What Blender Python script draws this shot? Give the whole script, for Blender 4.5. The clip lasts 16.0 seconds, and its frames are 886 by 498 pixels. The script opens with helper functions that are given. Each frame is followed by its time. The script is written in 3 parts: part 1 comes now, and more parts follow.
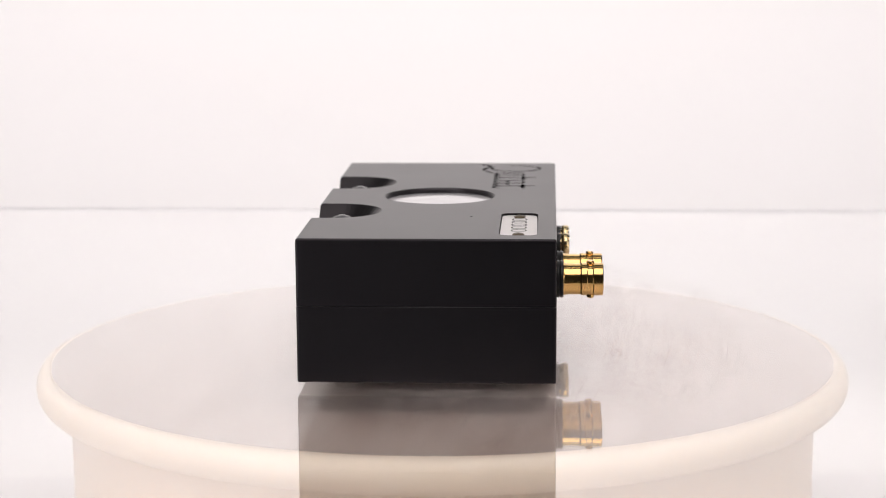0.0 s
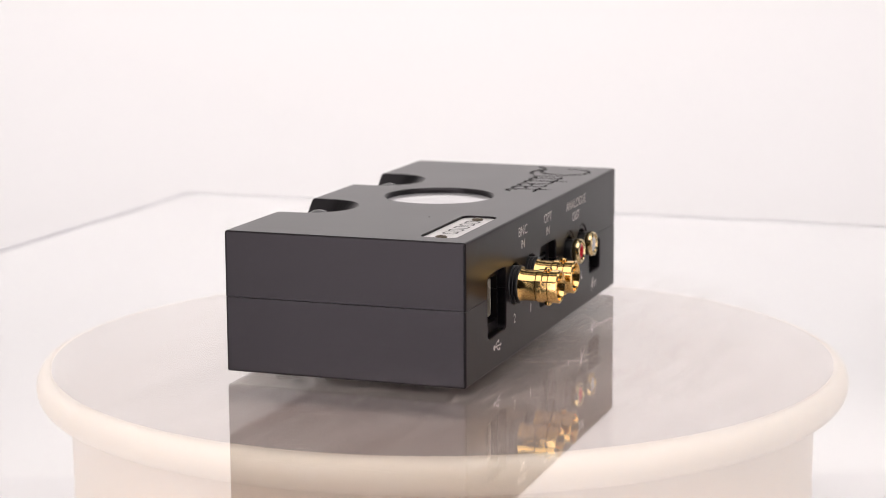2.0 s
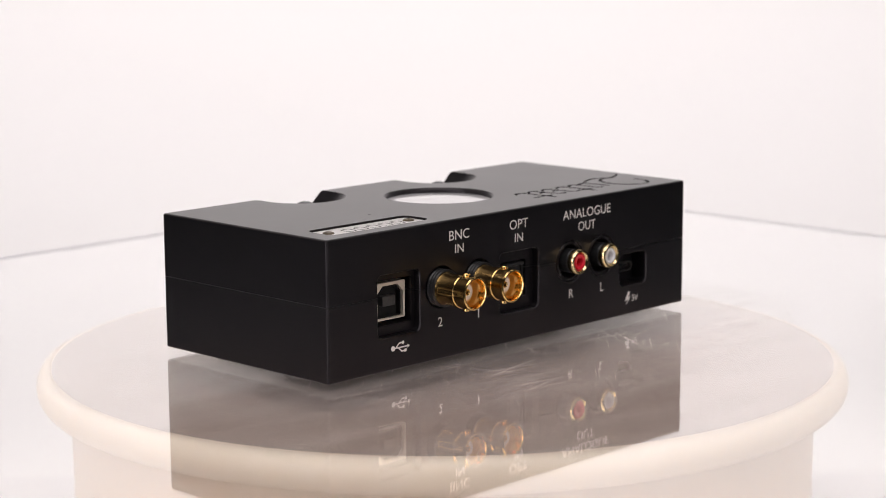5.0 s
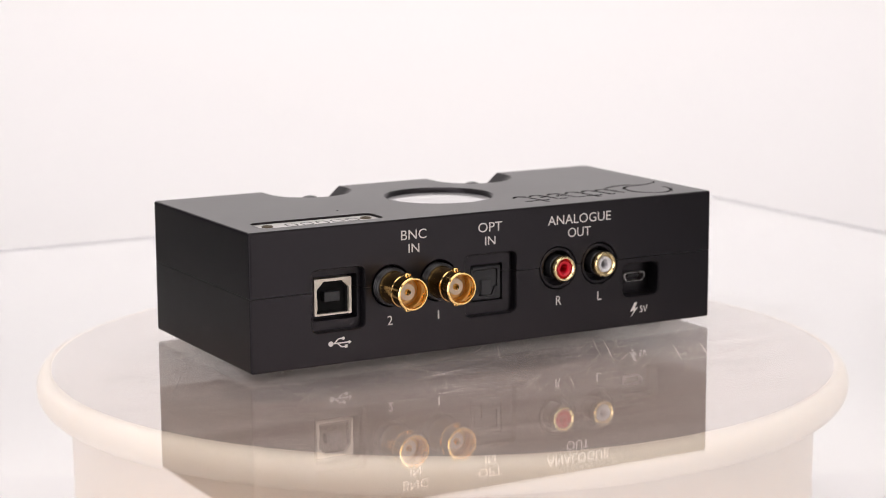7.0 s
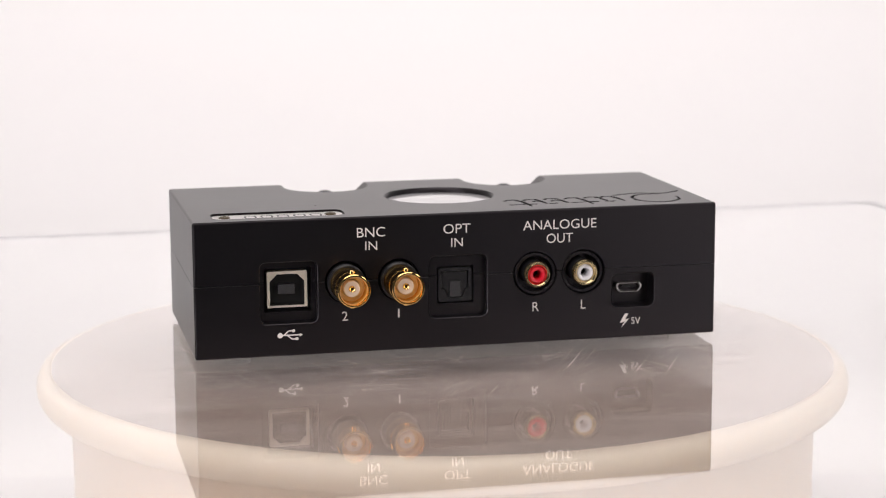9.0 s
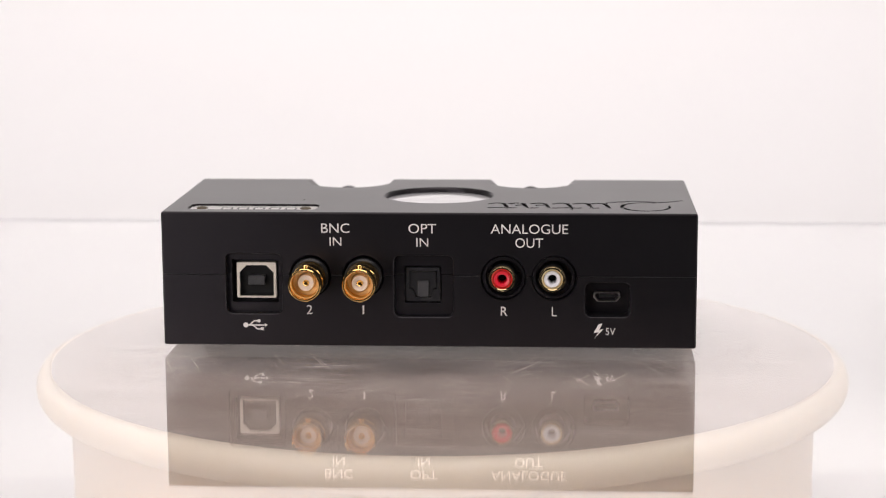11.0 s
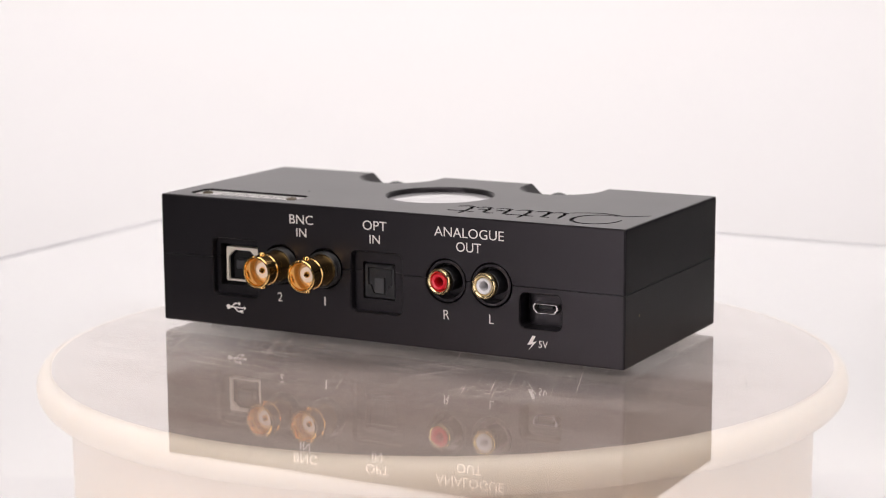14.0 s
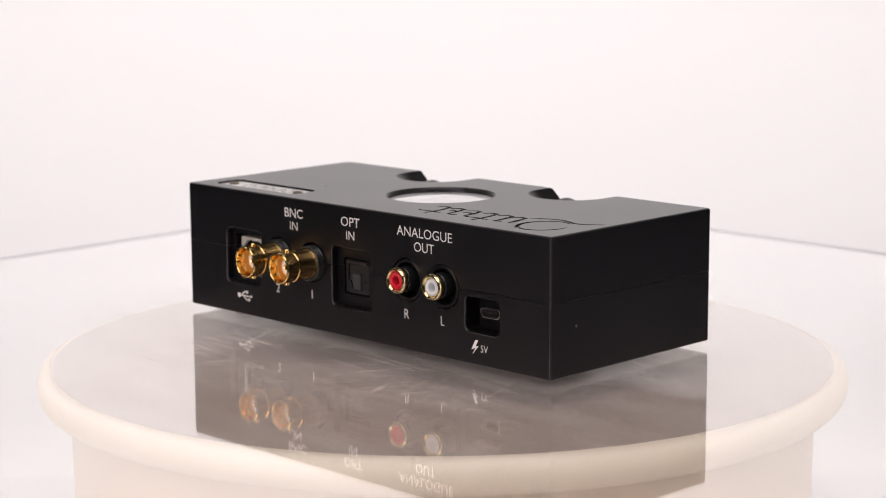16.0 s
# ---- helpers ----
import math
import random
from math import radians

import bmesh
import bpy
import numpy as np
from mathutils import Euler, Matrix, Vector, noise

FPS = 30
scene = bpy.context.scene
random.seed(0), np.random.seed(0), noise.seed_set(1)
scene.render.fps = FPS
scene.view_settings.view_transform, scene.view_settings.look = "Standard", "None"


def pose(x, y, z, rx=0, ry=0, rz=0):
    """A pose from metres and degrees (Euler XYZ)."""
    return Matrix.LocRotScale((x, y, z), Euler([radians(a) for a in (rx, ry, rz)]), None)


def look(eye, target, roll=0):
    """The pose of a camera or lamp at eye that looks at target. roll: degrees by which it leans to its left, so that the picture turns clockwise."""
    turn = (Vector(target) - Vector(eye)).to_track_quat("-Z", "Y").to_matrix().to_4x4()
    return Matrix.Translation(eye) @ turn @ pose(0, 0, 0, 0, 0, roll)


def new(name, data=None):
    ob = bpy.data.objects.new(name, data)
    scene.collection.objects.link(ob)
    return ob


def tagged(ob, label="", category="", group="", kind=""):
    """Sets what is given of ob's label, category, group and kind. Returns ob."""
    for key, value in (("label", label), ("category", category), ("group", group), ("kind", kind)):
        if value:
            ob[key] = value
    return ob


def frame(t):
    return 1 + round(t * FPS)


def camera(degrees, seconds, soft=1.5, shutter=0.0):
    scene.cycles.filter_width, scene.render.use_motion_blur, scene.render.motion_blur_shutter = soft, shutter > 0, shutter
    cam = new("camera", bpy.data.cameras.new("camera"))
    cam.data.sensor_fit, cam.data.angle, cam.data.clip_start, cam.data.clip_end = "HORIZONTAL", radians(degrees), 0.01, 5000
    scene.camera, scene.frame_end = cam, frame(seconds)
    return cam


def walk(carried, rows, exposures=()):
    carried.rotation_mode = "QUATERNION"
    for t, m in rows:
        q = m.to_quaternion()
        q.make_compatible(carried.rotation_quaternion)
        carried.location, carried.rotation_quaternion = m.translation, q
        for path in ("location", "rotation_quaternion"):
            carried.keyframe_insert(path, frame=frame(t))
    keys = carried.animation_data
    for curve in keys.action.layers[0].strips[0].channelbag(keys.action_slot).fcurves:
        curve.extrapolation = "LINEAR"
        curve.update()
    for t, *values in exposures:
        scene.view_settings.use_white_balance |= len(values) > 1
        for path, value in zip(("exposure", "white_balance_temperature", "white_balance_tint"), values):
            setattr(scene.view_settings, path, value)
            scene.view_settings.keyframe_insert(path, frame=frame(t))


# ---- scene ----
cam = camera(24.96, 16.0, soft=0.85)
# the camera stands on a tripod and does not move
VIEW = look((0.00035, -0.62407, 0.13501), (0.00035, 0.0, 0.02538), -0.296)
walk(cam, [(0.0, VIEW), (16.0, VIEW)])
cam.data.dof.use_dof = True
cam.data.dof.focus_distance = 0.565
cam.data.dof.aperture_fstop = 20.0

MM = 0.001
PHI0, OMEGA = 86.98, -8.232        # turn of the plate at the start, degrees and degrees per second

# ------------------------------------------------------------------ world and lights
world = bpy.data.worlds.new("studio_air")
world.use_nodes = True
world.node_tree.nodes["Background"].inputs[0].default_value = (1.0, 0.97, 0.96, 1)
world.node_tree.nodes["Background"].inputs[1].default_value = 0.03
scene.world = world


def softbox(name, eye, target, w, h, watts, colour, spread=180):
    d = bpy.data.lights.new(name, "AREA")
    d.shape, d.size, d.size_y, d.energy, d.color = "RECTANGLE", w, h, watts, colour
    d.spread = radians(spread)
    ob = new(name, d)
    ob.matrix_world = look(eye, target)
    return ob


softbox("overhead_softbox", (0.0, -0.52, 1.15), (0.0, 0.0, 0.0), 1.4, 1.0, 9.2, (1.0, 0.93, 0.915))
softbox("backdrop_softbox", (0.0, 0.32, 1.20), (0.0, 1.10, 0.48), 1.9, 0.4, 9.8, (1.0, 0.95, 0.95), 130)
softbox("side_softbox", (-0.69, -0.94, 0.20), (0.0, 0.0, 0.02), 0.52, 0.90, 5.0, (1.0, 0.925, 0.96))
softbox("fill_softbox", (0.85, -0.78, 0.20), (0.0, 0.0, 0.02), 0.62, 0.90, 2.3, (1.0, 0.93, 0.94))
softbox("left_softbox", (-1.15, 0.20, 0.95), (0.0, 0.0, 0.0), 0.35, 0.5, 1.6, (1.0, 0.92, 0.83))
softbox("right_softbox", (1.15, 0.20, 0.95), (0.0, 0.0, 0.0), 0.35, 0.5, 1.2, (1.0, 0.94, 0.91))
scene.view_settings.exposure = 0.0

# ------------------------------------------------------------------ materials


def material(name, colour, rough=0.5, metal=0.0, grain=0.0, scale=400.0, bump=0.0, spec=0.5, vary_rough=0.0,
             stretch=(1, 1, 1), blotch=0.0, blotch_scale=25.0):
    m = bpy.data.materials.new(name)
    m.use_nodes = True
    nt = m.node_tree
    b = nt.nodes["Principled BSDF"]
    b.inputs["Base Color"].default_value = (*colour, 1)
    b.inputs["Roughness"].default_value = rough
    b.inputs["Metallic"].default_value = metal
    b.inputs["Specular IOR Level"].default_value = spec
    tc = nt.nodes.new("ShaderNodeTexCoord")
    mp = nt.nodes.new("ShaderNodeMapping")
    mp.inputs["Scale"].default_value = stretch
    nt.links.new(tc.outputs["Object"], mp.inputs["Vector"])
    fine = nt.nodes.new("ShaderNodeTexNoise")
    fine.inputs["Scale"].default_value = scale
    fine.inputs["Detail"].default_value = 4
    nt.links.new(mp.outputs[0], fine.inputs["Vector"])
    coarse = nt.nodes.new("ShaderNodeTexNoise")
    coarse.inputs["Scale"].default_value = blotch_scale
    coarse.inputs["Detail"].default_value = 3
    nt.links.new(tc.outputs["Object"], coarse.inputs["Vector"])
    if grain or blotch:
        add = nt.nodes.new("ShaderNodeMath")
        add.operation = "MULTIPLY_ADD"
        nt.links.new(fine.outputs["Fac"], add.inputs[0])
        add.inputs[1].default_value = 2 * grain
        add.inputs[2].default_value = 1 - grain - blotch
        add2 = nt.nodes.new("ShaderNodeMath")
        add2.operation = "MULTIPLY_ADD"
        nt.links.new(coarse.outputs["Fac"], add2.inputs[0])
        add2.inputs[1].default_value = 2 * blotch
        nt.links.new(add.outputs[0], add2.inputs[2])
        mul = nt.nodes.new("ShaderNodeVectorMath")
        mul.operation = "SCALE"
        mul.inputs[0].default_value = colour
        nt.links.new(add2.outputs[0], mul.inputs["Scale"])
        nt.links.new(mul.outputs[0], b.inputs["Base Color"])
    if vary_rough:
        r = nt.nodes.new("ShaderNodeMapRange")
        r.inputs["To Min"].default_value = max(0.02, rough - vary_rough)
        r.inputs["To Max"].default_value = rough + vary_rough
        nt.links.new(coarse.outputs["Fac"], r.inputs["Value"])
        nt.links.new(r.outputs[0], b.inputs["Roughness"])
    if bump:
        bp = nt.nodes.new("ShaderNodeBump")
        bp.inputs["Strength"].default_value = bump
        bp.inputs["Distance"].default_value = 0.0001
        nt.links.new(fine.outputs["Fac"], bp.inputs["Height"])
        nt.links.new(bp.outputs[0], b.inputs["Normal"])
    return m


M_WHITE = material("white_backdrop_paper", (0.83, 0.815, 0.815), 0.75, grain=0.02, scale=300, bump=0.1, blotch=0.01, blotch_scale=4)
M_BOARD = material("white_board", (0.76, 0.74, 0.75), 0.5, grain=0.015, scale=300, blotch=0.01, blotch_scale=5)
M_TABLE = material("matt_white_table", (0.66, 0.635, 0.645), 0.6, grain=0.02, scale=250, blotch=0.015, blotch_scale=6)
M_DARK_WALL = material("dim_studio_wall", (0.07, 0.068, 0.068), 0.8, grain=0.1, scale=40, blotch=0.1, blotch_scale=2)
M_BLACK = material("black_anodised_aluminium", (0.0045, 0.0043, 0.005), 0.31, spec=0.44, grain=0.1, scale=900, vary_rough=0.02, blotch=0.1, blotch_scale=30)
M_BLACK.node_tree.nodes["Principled BSDF"].inputs["Specular Tint"].default_value = (1.0, 0.91, 0.97, 1)
M_PLASTIC = material("black_plastic", (0.013, 0.013, 0.014), 0.3, grain=0.2, scale=1800, blotch=0.1)
M_SHUTTER = material("grey_rib_and_lit_tongue", (0.04, 0.04, 0.042), 0.4, grain=0.3, scale=1500, blotch=0.2)
M_RUBBER = material("grey_rubber", (0.10, 0.10, 0.10), 0.7, grain=0.2, scale=1500)
M_GOLD = material("polished_gold_plate", (0.93, 0.62, 0.24), 0.16, 1.0, grain=0.04, scale=900, vary_rough=0.05, blotch=0.05, blotch_scale=300)
M_SATIN_GOLD = material("satin_gold_plate", (0.95, 0.68, 0.34), 0.45, 0.5, grain=0.04, scale=900)
M_PALE_GOLD = material("pale_gold_plate", (0.86, 0.69, 0.38), 0.14, 1.0, grain=0.04, scale=900, vary_rough=0.05)
M_STEEL = material("nickel_plated_steel", (0.86, 0.79, 0.67), 0.38, 0.45, grain=0.06, scale=900, vary_rough=0.06)
M_NICKEL = material("dark_nickel_shell", (0.50, 0.48, 0.47), 0.3, 1.0, grain=0.06, scale=900)
M_PEACH = material("pale_ptfe_insulator", (0.96, 0.84, 0.73), 0.45, grain=0.03, scale=900)
M_RED = material("red_plastic_insert", (0.72, 0.015, 0.035), 0.3, grain=0.05, scale=900)
M_WHITE_PL = material("white_plastic_insert", (0.80, 0.79, 0.80), 0.3, grain=0.03, scale=900)
M_PRINT = material("off_white_screen_print", (0.84, 0.80, 0.76), 0.6, grain=0.06, scale=2500)
M_NAME = material("brushed_silver_nameplate", (0.82, 0.80, 0.78), 0.35, 0.2, grain=0.05, scale=500, stretch=(1, 12, 1), vary_rough=0.05)
M_NAME_INK = material("dark_nameplate_ink", (0.05, 0.05, 0.05), 0.5, grain=0.1)
M_SCREW = material("dull_brass_screw", (0.22, 0.18, 0.13), 0.4, 0.9, grain=0.1, scale=900)
M_CREAM = material("cream_plastic", (0.91, 0.745, 0.595), 0.38, grain=0.015, scale=200, vary_rough=0.05, blotch=0.02, blotch_scale=12)
M_CREAM.node_tree.nodes["Principled BSDF"].inputs["Subsurface Weight"].default_value = 0.5
M_CREAM.node_tree.nodes["Principled BSDF"].inputs["Subsurface Radius"].default_value = (1.0, 0.95, 0.9)
M_CREAM.node_tree.nodes["Principled BSDF"].inputs["Subsurface Scale"].default_value = 0.012
M_EDGE = material("ground_glass_edge", (0.30, 0.295, 0.33), 0.35, grain=0.05, scale=300, blotch=0.1, blotch_scale=20)
M_HOLE = material("black_liner_and_hole_shade", (0.004, 0.004, 0.004), 0.8)
M_BALL = material("smoked_glass_ball", (0.10, 0.10, 0.105), 0.12, grain=0.05)
M_LENS = material("lens_painted_reflection", (0.88, 0.87, 0.89), 0.04, spec=0.8, grain=0.02, scale=200)


def glass(name):
    m = bpy.data.materials.new(name)
    m.use_nodes = True
    b = m.node_tree.nodes["Principled BSDF"]
    b.inputs["Base Color"].default_value = (0.985, 0.995, 0.99, 1)
    b.inputs["Roughness"].default_value = 0.0
    b.inputs["IOR"].default_value = 1.5
    b.inputs["Transmission Weight"].default_value = 1.0
    return m


M_GLASS = glass("clear_acrylic")


def maths(nt, op, a, b, c=None):
    n = nt.nodes.new("ShaderNodeMath")
    n.operation = op
    for k, v in enumerate((a, b, c)):
        if v is None:
            continue
        if isinstance(v, (int, float)):
            n.inputs[k].default_value = v
        else:
            nt.links.new(v, n.inputs[k])
    return n.outputs[0]


def noise_field(nt, coords, scale, detail, stretch=(1, 1, 1), turn=0.0, lo=0.0, hi=1.0, warp=0.0, rough=0.5):
    """Noise from 0 to 1 between lo and hi, stretched along a turned axis and bent by a slow warp."""
    if warp:
        w = nt.nodes.new("ShaderNodeTexNoise")
        w.inputs["Scale"].default_value = 16
        nt.links.new(coords, w.inputs["Vector"])
        v = nt.nodes.new("ShaderNodeVectorMath")
        v.operation = "MULTIPLY_ADD"
        v.inputs[1].default_value = (warp, warp, 0)
        nt.links.new(w.outputs["Color"], v.inputs[0])
        nt.links.new(coords, v.inputs[2])
        coords = v.outputs[0]
    r = nt.nodes.new("ShaderNodeMapping")
    r.inputs["Rotation"].default_value = (0, 0, radians(turn))
    nt.links.new(coords, r.inputs["Vector"])
    s = nt.nodes.new("ShaderNodeMapping")
    s.inputs["Scale"].default_value = stretch
    nt.links.new(r.outputs[0], s.inputs["Vector"])
    n = nt.nodes.new("ShaderNodeTexNoise")
    n.inputs["Scale"].default_value = scale
    n.inputs["Detail"].default_value = detail
    n.inputs["Roughness"].default_value = rough
    nt.links.new(s.outputs[0], n.inputs["Vector"])
    q = nt.nodes.new("ShaderNodeMapRange")
    q.inputs["From Min"].default_value = lo
    q.inputs["From Max"].default_value = hi
    nt.links.new(n.outputs["Fac"], q.inputs["Value"])
    return q.outputs[0]


def worn_sheet_material():
    """Clear sheet with a thin haze of wear, smears, fine scratches and specks of dust."""
    m = glass("worn_clear_sheet")
    nt = m.node_tree
    b = nt.nodes["Principled BSDF"]
    out = nt.nodes["Material Output"]
    tc = nt.nodes.new("ShaderNodeTexCoord").outputs["Object"]
    smear = noise_field(nt, tc, 60, 9, (0.35, 2.6, 1), 6, 0.36, 0.72, 0.006, 0.64)
    patch = noise_field(nt, tc, 22, 4, (1, 1, 1), 0, 0.35, 0.65)
    total = None
    for turn, sx, sy, lo in ((8, 20, 3800, 0.63), (70, 20, 3400, 0.645), (-42, 24, 4200, 0.645), (-12, 14, 1900, 0.665), (118, 20, 2600, 0.665)):
        k = noise_field(nt, tc, 1.0, 2, (sx, sy, 1), turn, lo, lo + 0.10, 0.003)
        total = k if total is None else maths(nt, "MAXIMUM", total, k)
    dust = noise_field(nt, tc, 420, 1, (1, 1, 1), 0, 0.80, 0.84)
    f = maths(nt, "MULTIPLY_ADD", smear, HAZE[1], HAZE[0])
    f = maths(nt, "MULTIPLY_ADD", patch, HAZE[2], f)
    f = maths(nt, "MULTIPLY_ADD", total, HAZE[3], f)
    f = maths(nt, "MULTIPLY_ADD", dust, 0.5, f)
    # reflections put into the mask: wear fades out where bright ones would hide it
    far = nt.nodes.new("ShaderNodeVectorMath")
    far.operation = "LENGTH"
    put = nt.nodes.new("ShaderNodeMapping")
    put.inputs["Location"].default_value = (0, 0.03, 0)
    put.inputs["Scale"].default_value = (0.8, 1.2, 1)
    nt.links.new(tc, put.inputs["Vector"])
    nt.links.new(put.outputs[0], far.inputs[0])
    worn = nt.nodes.new("ShaderNodeMapRange")
    worn.inputs["From Min"].default_value = 0.066
    worn.inputs["From Max"].default_value = 0.100
    worn.inputs["To Min"].default_value = 1.0
    worn.inputs["To Max"].default_value = 0.04
    nt.links.new(far.outputs["Value"], worn.inputs["Value"])
    f = maths(nt, "MULTIPLY", f, worn.outputs[0])
    d = nt.nodes.new("ShaderNodeBsdfDiffuse")
    d.inputs["Color"].default_value = (0.96, 0.85, 0.80, 1)
    mix = nt.nodes.new("ShaderNodeMixShader")
    nt.links.new(f, mix.inputs[0])
    nt.links.new(b.outputs[0], mix.inputs[1])
    nt.links.new(d.outputs[0], mix.inputs[2])
    nt.links.new(mix.outputs[0], out.inputs["Surface"])
    return m


HAZE = (0.02, 0.08, 0.02, 0.52)
M_SHEET = worn_sheet_material()


def platter_material():
    """Glossy grey-brown sheet with slight cloudy wear."""
    m = material("worn_grey_platter", (0.4, 0.36, 0.34), 0.4, 0.0)
    nt = m.node_tree
    b = nt.nodes["Principled BSDF"]
    tc = next(n for n in nt.nodes if n.type == "TEX_COORD").outputs["Object"]
    cloud = noise_field(nt, tc, 34, 8, (0.45, 2.4, 1), 6, 0.36, 0.66, 0.006, 0.68)
    ramp = nt.nodes.new("ShaderNodeMix")
    ramp.data_type = "RGBA"
    ramp.inputs["A"].default_value = PLATTER_DARK
    ramp.inputs["B"].default_value = PLATTER_LIGHT
    nt.links.new(cloud, ramp.inputs["Factor"])
    nt.links.new(ramp.outputs["Result"], b.inputs["Base Color"])
    b.inputs["Metallic"].default_value = 0.0
    b.inputs["Coat Weight"].default_value = 1.0
    b.inputs["Coat Roughness"].default_value = 0.04
    return m


PLATTER_DARK, PLATTER_LIGHT = (0.42, 0.325, 0.28, 1), (0.555, 0.465, 0.42, 1)
M_PLATTER = platter_material()

# ------------------------------------------------------------------ mesh helpers


def part(name, bm, mat, parent=None, label="", smooth=False):
    """Link a bmesh as one mesh object under its parent."""
    me = bpy.data.meshes.new(name)
    bm.to_mesh(me)
    bm.free()
    if smooth:
        for p in me.polygons:
            p.use_smooth = True
        me.set_sharp_from_angle(angle=radians(32))
    me.materials.append(mat)
    ob = new(name, me)
    if parent is not None:
        ob.parent = parent
    if label:
        ob["label"] = label
    return ob


def box(x0, x1, y0, y1, z0, z1, bevel=0.0, segments=2):
    bm = bmesh.new()
    bmesh.ops.create_cube(bm, size=1)
    for v in bm.verts:
        v.co = Vector(((x0 + x1) / 2 + v.co.x * (x1 - x0), (y0 + y1) / 2 + v.co.y * (y1 - y0), (z0 + z1) / 2 + v.co.z * (z1 - z0)))
    if bevel:
        bmesh.ops.bevel(bm, geom=bm.edges[:], offset=bevel, segments=segments, profile=0.5, affect="EDGES")
    return bm


def rounded_rect(x0, x1, z0, z1, r, n=5):
    pts = []
    for cx, cz, a0 in ((x1 - r, z1 - r, 0), (x0 + r, z1 - r, 90), (x0 + r, z0 + r, 180), (x1 - r, z0 + r, 270)):
        for i in range(n + 1):
            a = radians(a0 + 90 * i / n)
            pts.append((cx + r * math.cos(a), cz + r * math.sin(a)))
    return pts


def loft(rings):
    """Closed solid through rings of equal count (lists of 3D points), capped at both ends."""
    bm = bmesh.new()
    rows = [[bm.verts.new(p) for p in ring] for ring in rings]
    n = len(rows[0])
    for a, b in zip(rows, rows[1:]):
        for i in range(n):
            bm.faces.new((a[i], a[(i + 1) % n], b[(i + 1) % n], b[i]))
    bm.faces.new(list(reversed(rows[0])))
    bm.faces.new(rows[-1])
    bmesh.ops.recalc_face_normals(bm, faces=bm.faces)
    return bm


def lathe(profile, segments=48, axis="y", closed=True):
    """Turn (radius, along) pairs about an axis; a closed profile makes a ring, an open one with radius 0 at its ends a solid."""
    bm = bmesh.new()
    rings = []
    for r, h in profile:
        if r < 1e-9:
            ring = [bm.verts.new((0, h, 0) if axis == "y" else (0, 0, h))]
        else:
            ring = []
            for i in range(segments):
                a = 2 * math.pi * i / segments
                c, s = r * math.cos(a), r * math.sin(a)
                ring.append(bm.verts.new((c, h, s) if axis == "y" else (c, s, h)))
        rings.append(ring)
    pairs = list(zip(rings, rings[1:]))
    if closed:
        pairs.append((rings[-1], rings[0]))
    for a, b in pairs:
        for i in range(segments):
            j = (i + 1) % segments
            if len(a) == 1 and len(b) == 1:
                continue
            if len(a) == 1:
                bm.faces.new((a[0], b[i], b[j]))
            elif len(b) == 1:
                bm.faces.new((a[i], a[j], b[0]))
            else:
                bm.faces.new((a[i], a[j], b[j], b[i]))
    bmesh.ops.recalc_face_normals(bm, faces=bm.faces)
    return bm


def shifted(bm, x=0.0, y=0.0, z=0.0):
    bmesh.ops.translate(bm, verts=bm.verts[:], vec=(x, y, z))
    return bm


def merged(*bms):
    out = bmesh.new()
    for b in bms:
        me = bpy.data.meshes.new("tmp")
        b.to_mesh(me)
        b.free()
        out.from_mesh(me)
        bpy.data.meshes.remove(me)
    return out


def carve(bm, cutters):
    """The solid bm less the solids in cutters."""
    me = bpy.data.meshes.new("tmp_solid")
    bm.to_mesh(me)
    bm.free()
    ob = new("tmp_solid", me)
    temps = []
    for c in cutters:
        cme = bpy.data.meshes.new("tmp_cut")
        c.to_mesh(cme)
        c.free()
        cob = new("tmp_cut", cme)
        temps.append(cob)
        mod = ob.modifiers.new("cut", "BOOLEAN")
        mod.operation, mod.solver, mod.object = "DIFFERENCE", "EXACT", cob
    dg = bpy.context.evaluated_depsgraph_get()
    dg.update()
    done = bpy.data.meshes.new_from_object(ob.evaluated_get(dg))
    out = bmesh.new()
    out.from_mesh(done)
    bpy.data.meshes.remove(done)
    for o in (ob, *temps):
        data = o.data
        bpy.data.objects.remove(o)
        bpy.data.meshes.remove(data)
    return out


def prism(points, y0, y1):
    """A flat outline in x, z, given depth along y."""
    return loft([[(x, y0, z) for x, z in points], [(x, y1, z) for x, z in points]])


def ribbon(points, width, z0, z1):
    """A stroke of even width along points in x, y, from height z0 to z1, tapered a little at its ends."""
    left, right = [], []
    n = len(points)
    for i, (x, y) in enumerate(points):
        ax, ay = points[max(0, i - 1)]
        bx, by = points[min(n - 1, i + 1)]
        dx, dy = bx - ax, by - ay
        k = math.hypot(dx, dy) or 1.0
        t = i / (n - 1)
        w = width / 2 * (0.45 + 0.55 * math.sin(math.pi * min(1, max(0, t))) ** 0.5)
        left.append((x - dy / k * w, y + dx / k * w))
        right.append((x + dy / k * w, y - dx / k * w))
    ring = left + right[::-1]
    bm = loft([[(x, y, z0) for x, y in ring], [(x, y, z1) for x, y in ring]])
    if bm.calc_volume(signed=True) < 0:
        bmesh.ops.reverse_faces(bm, faces=bm.faces[:])
    return bm


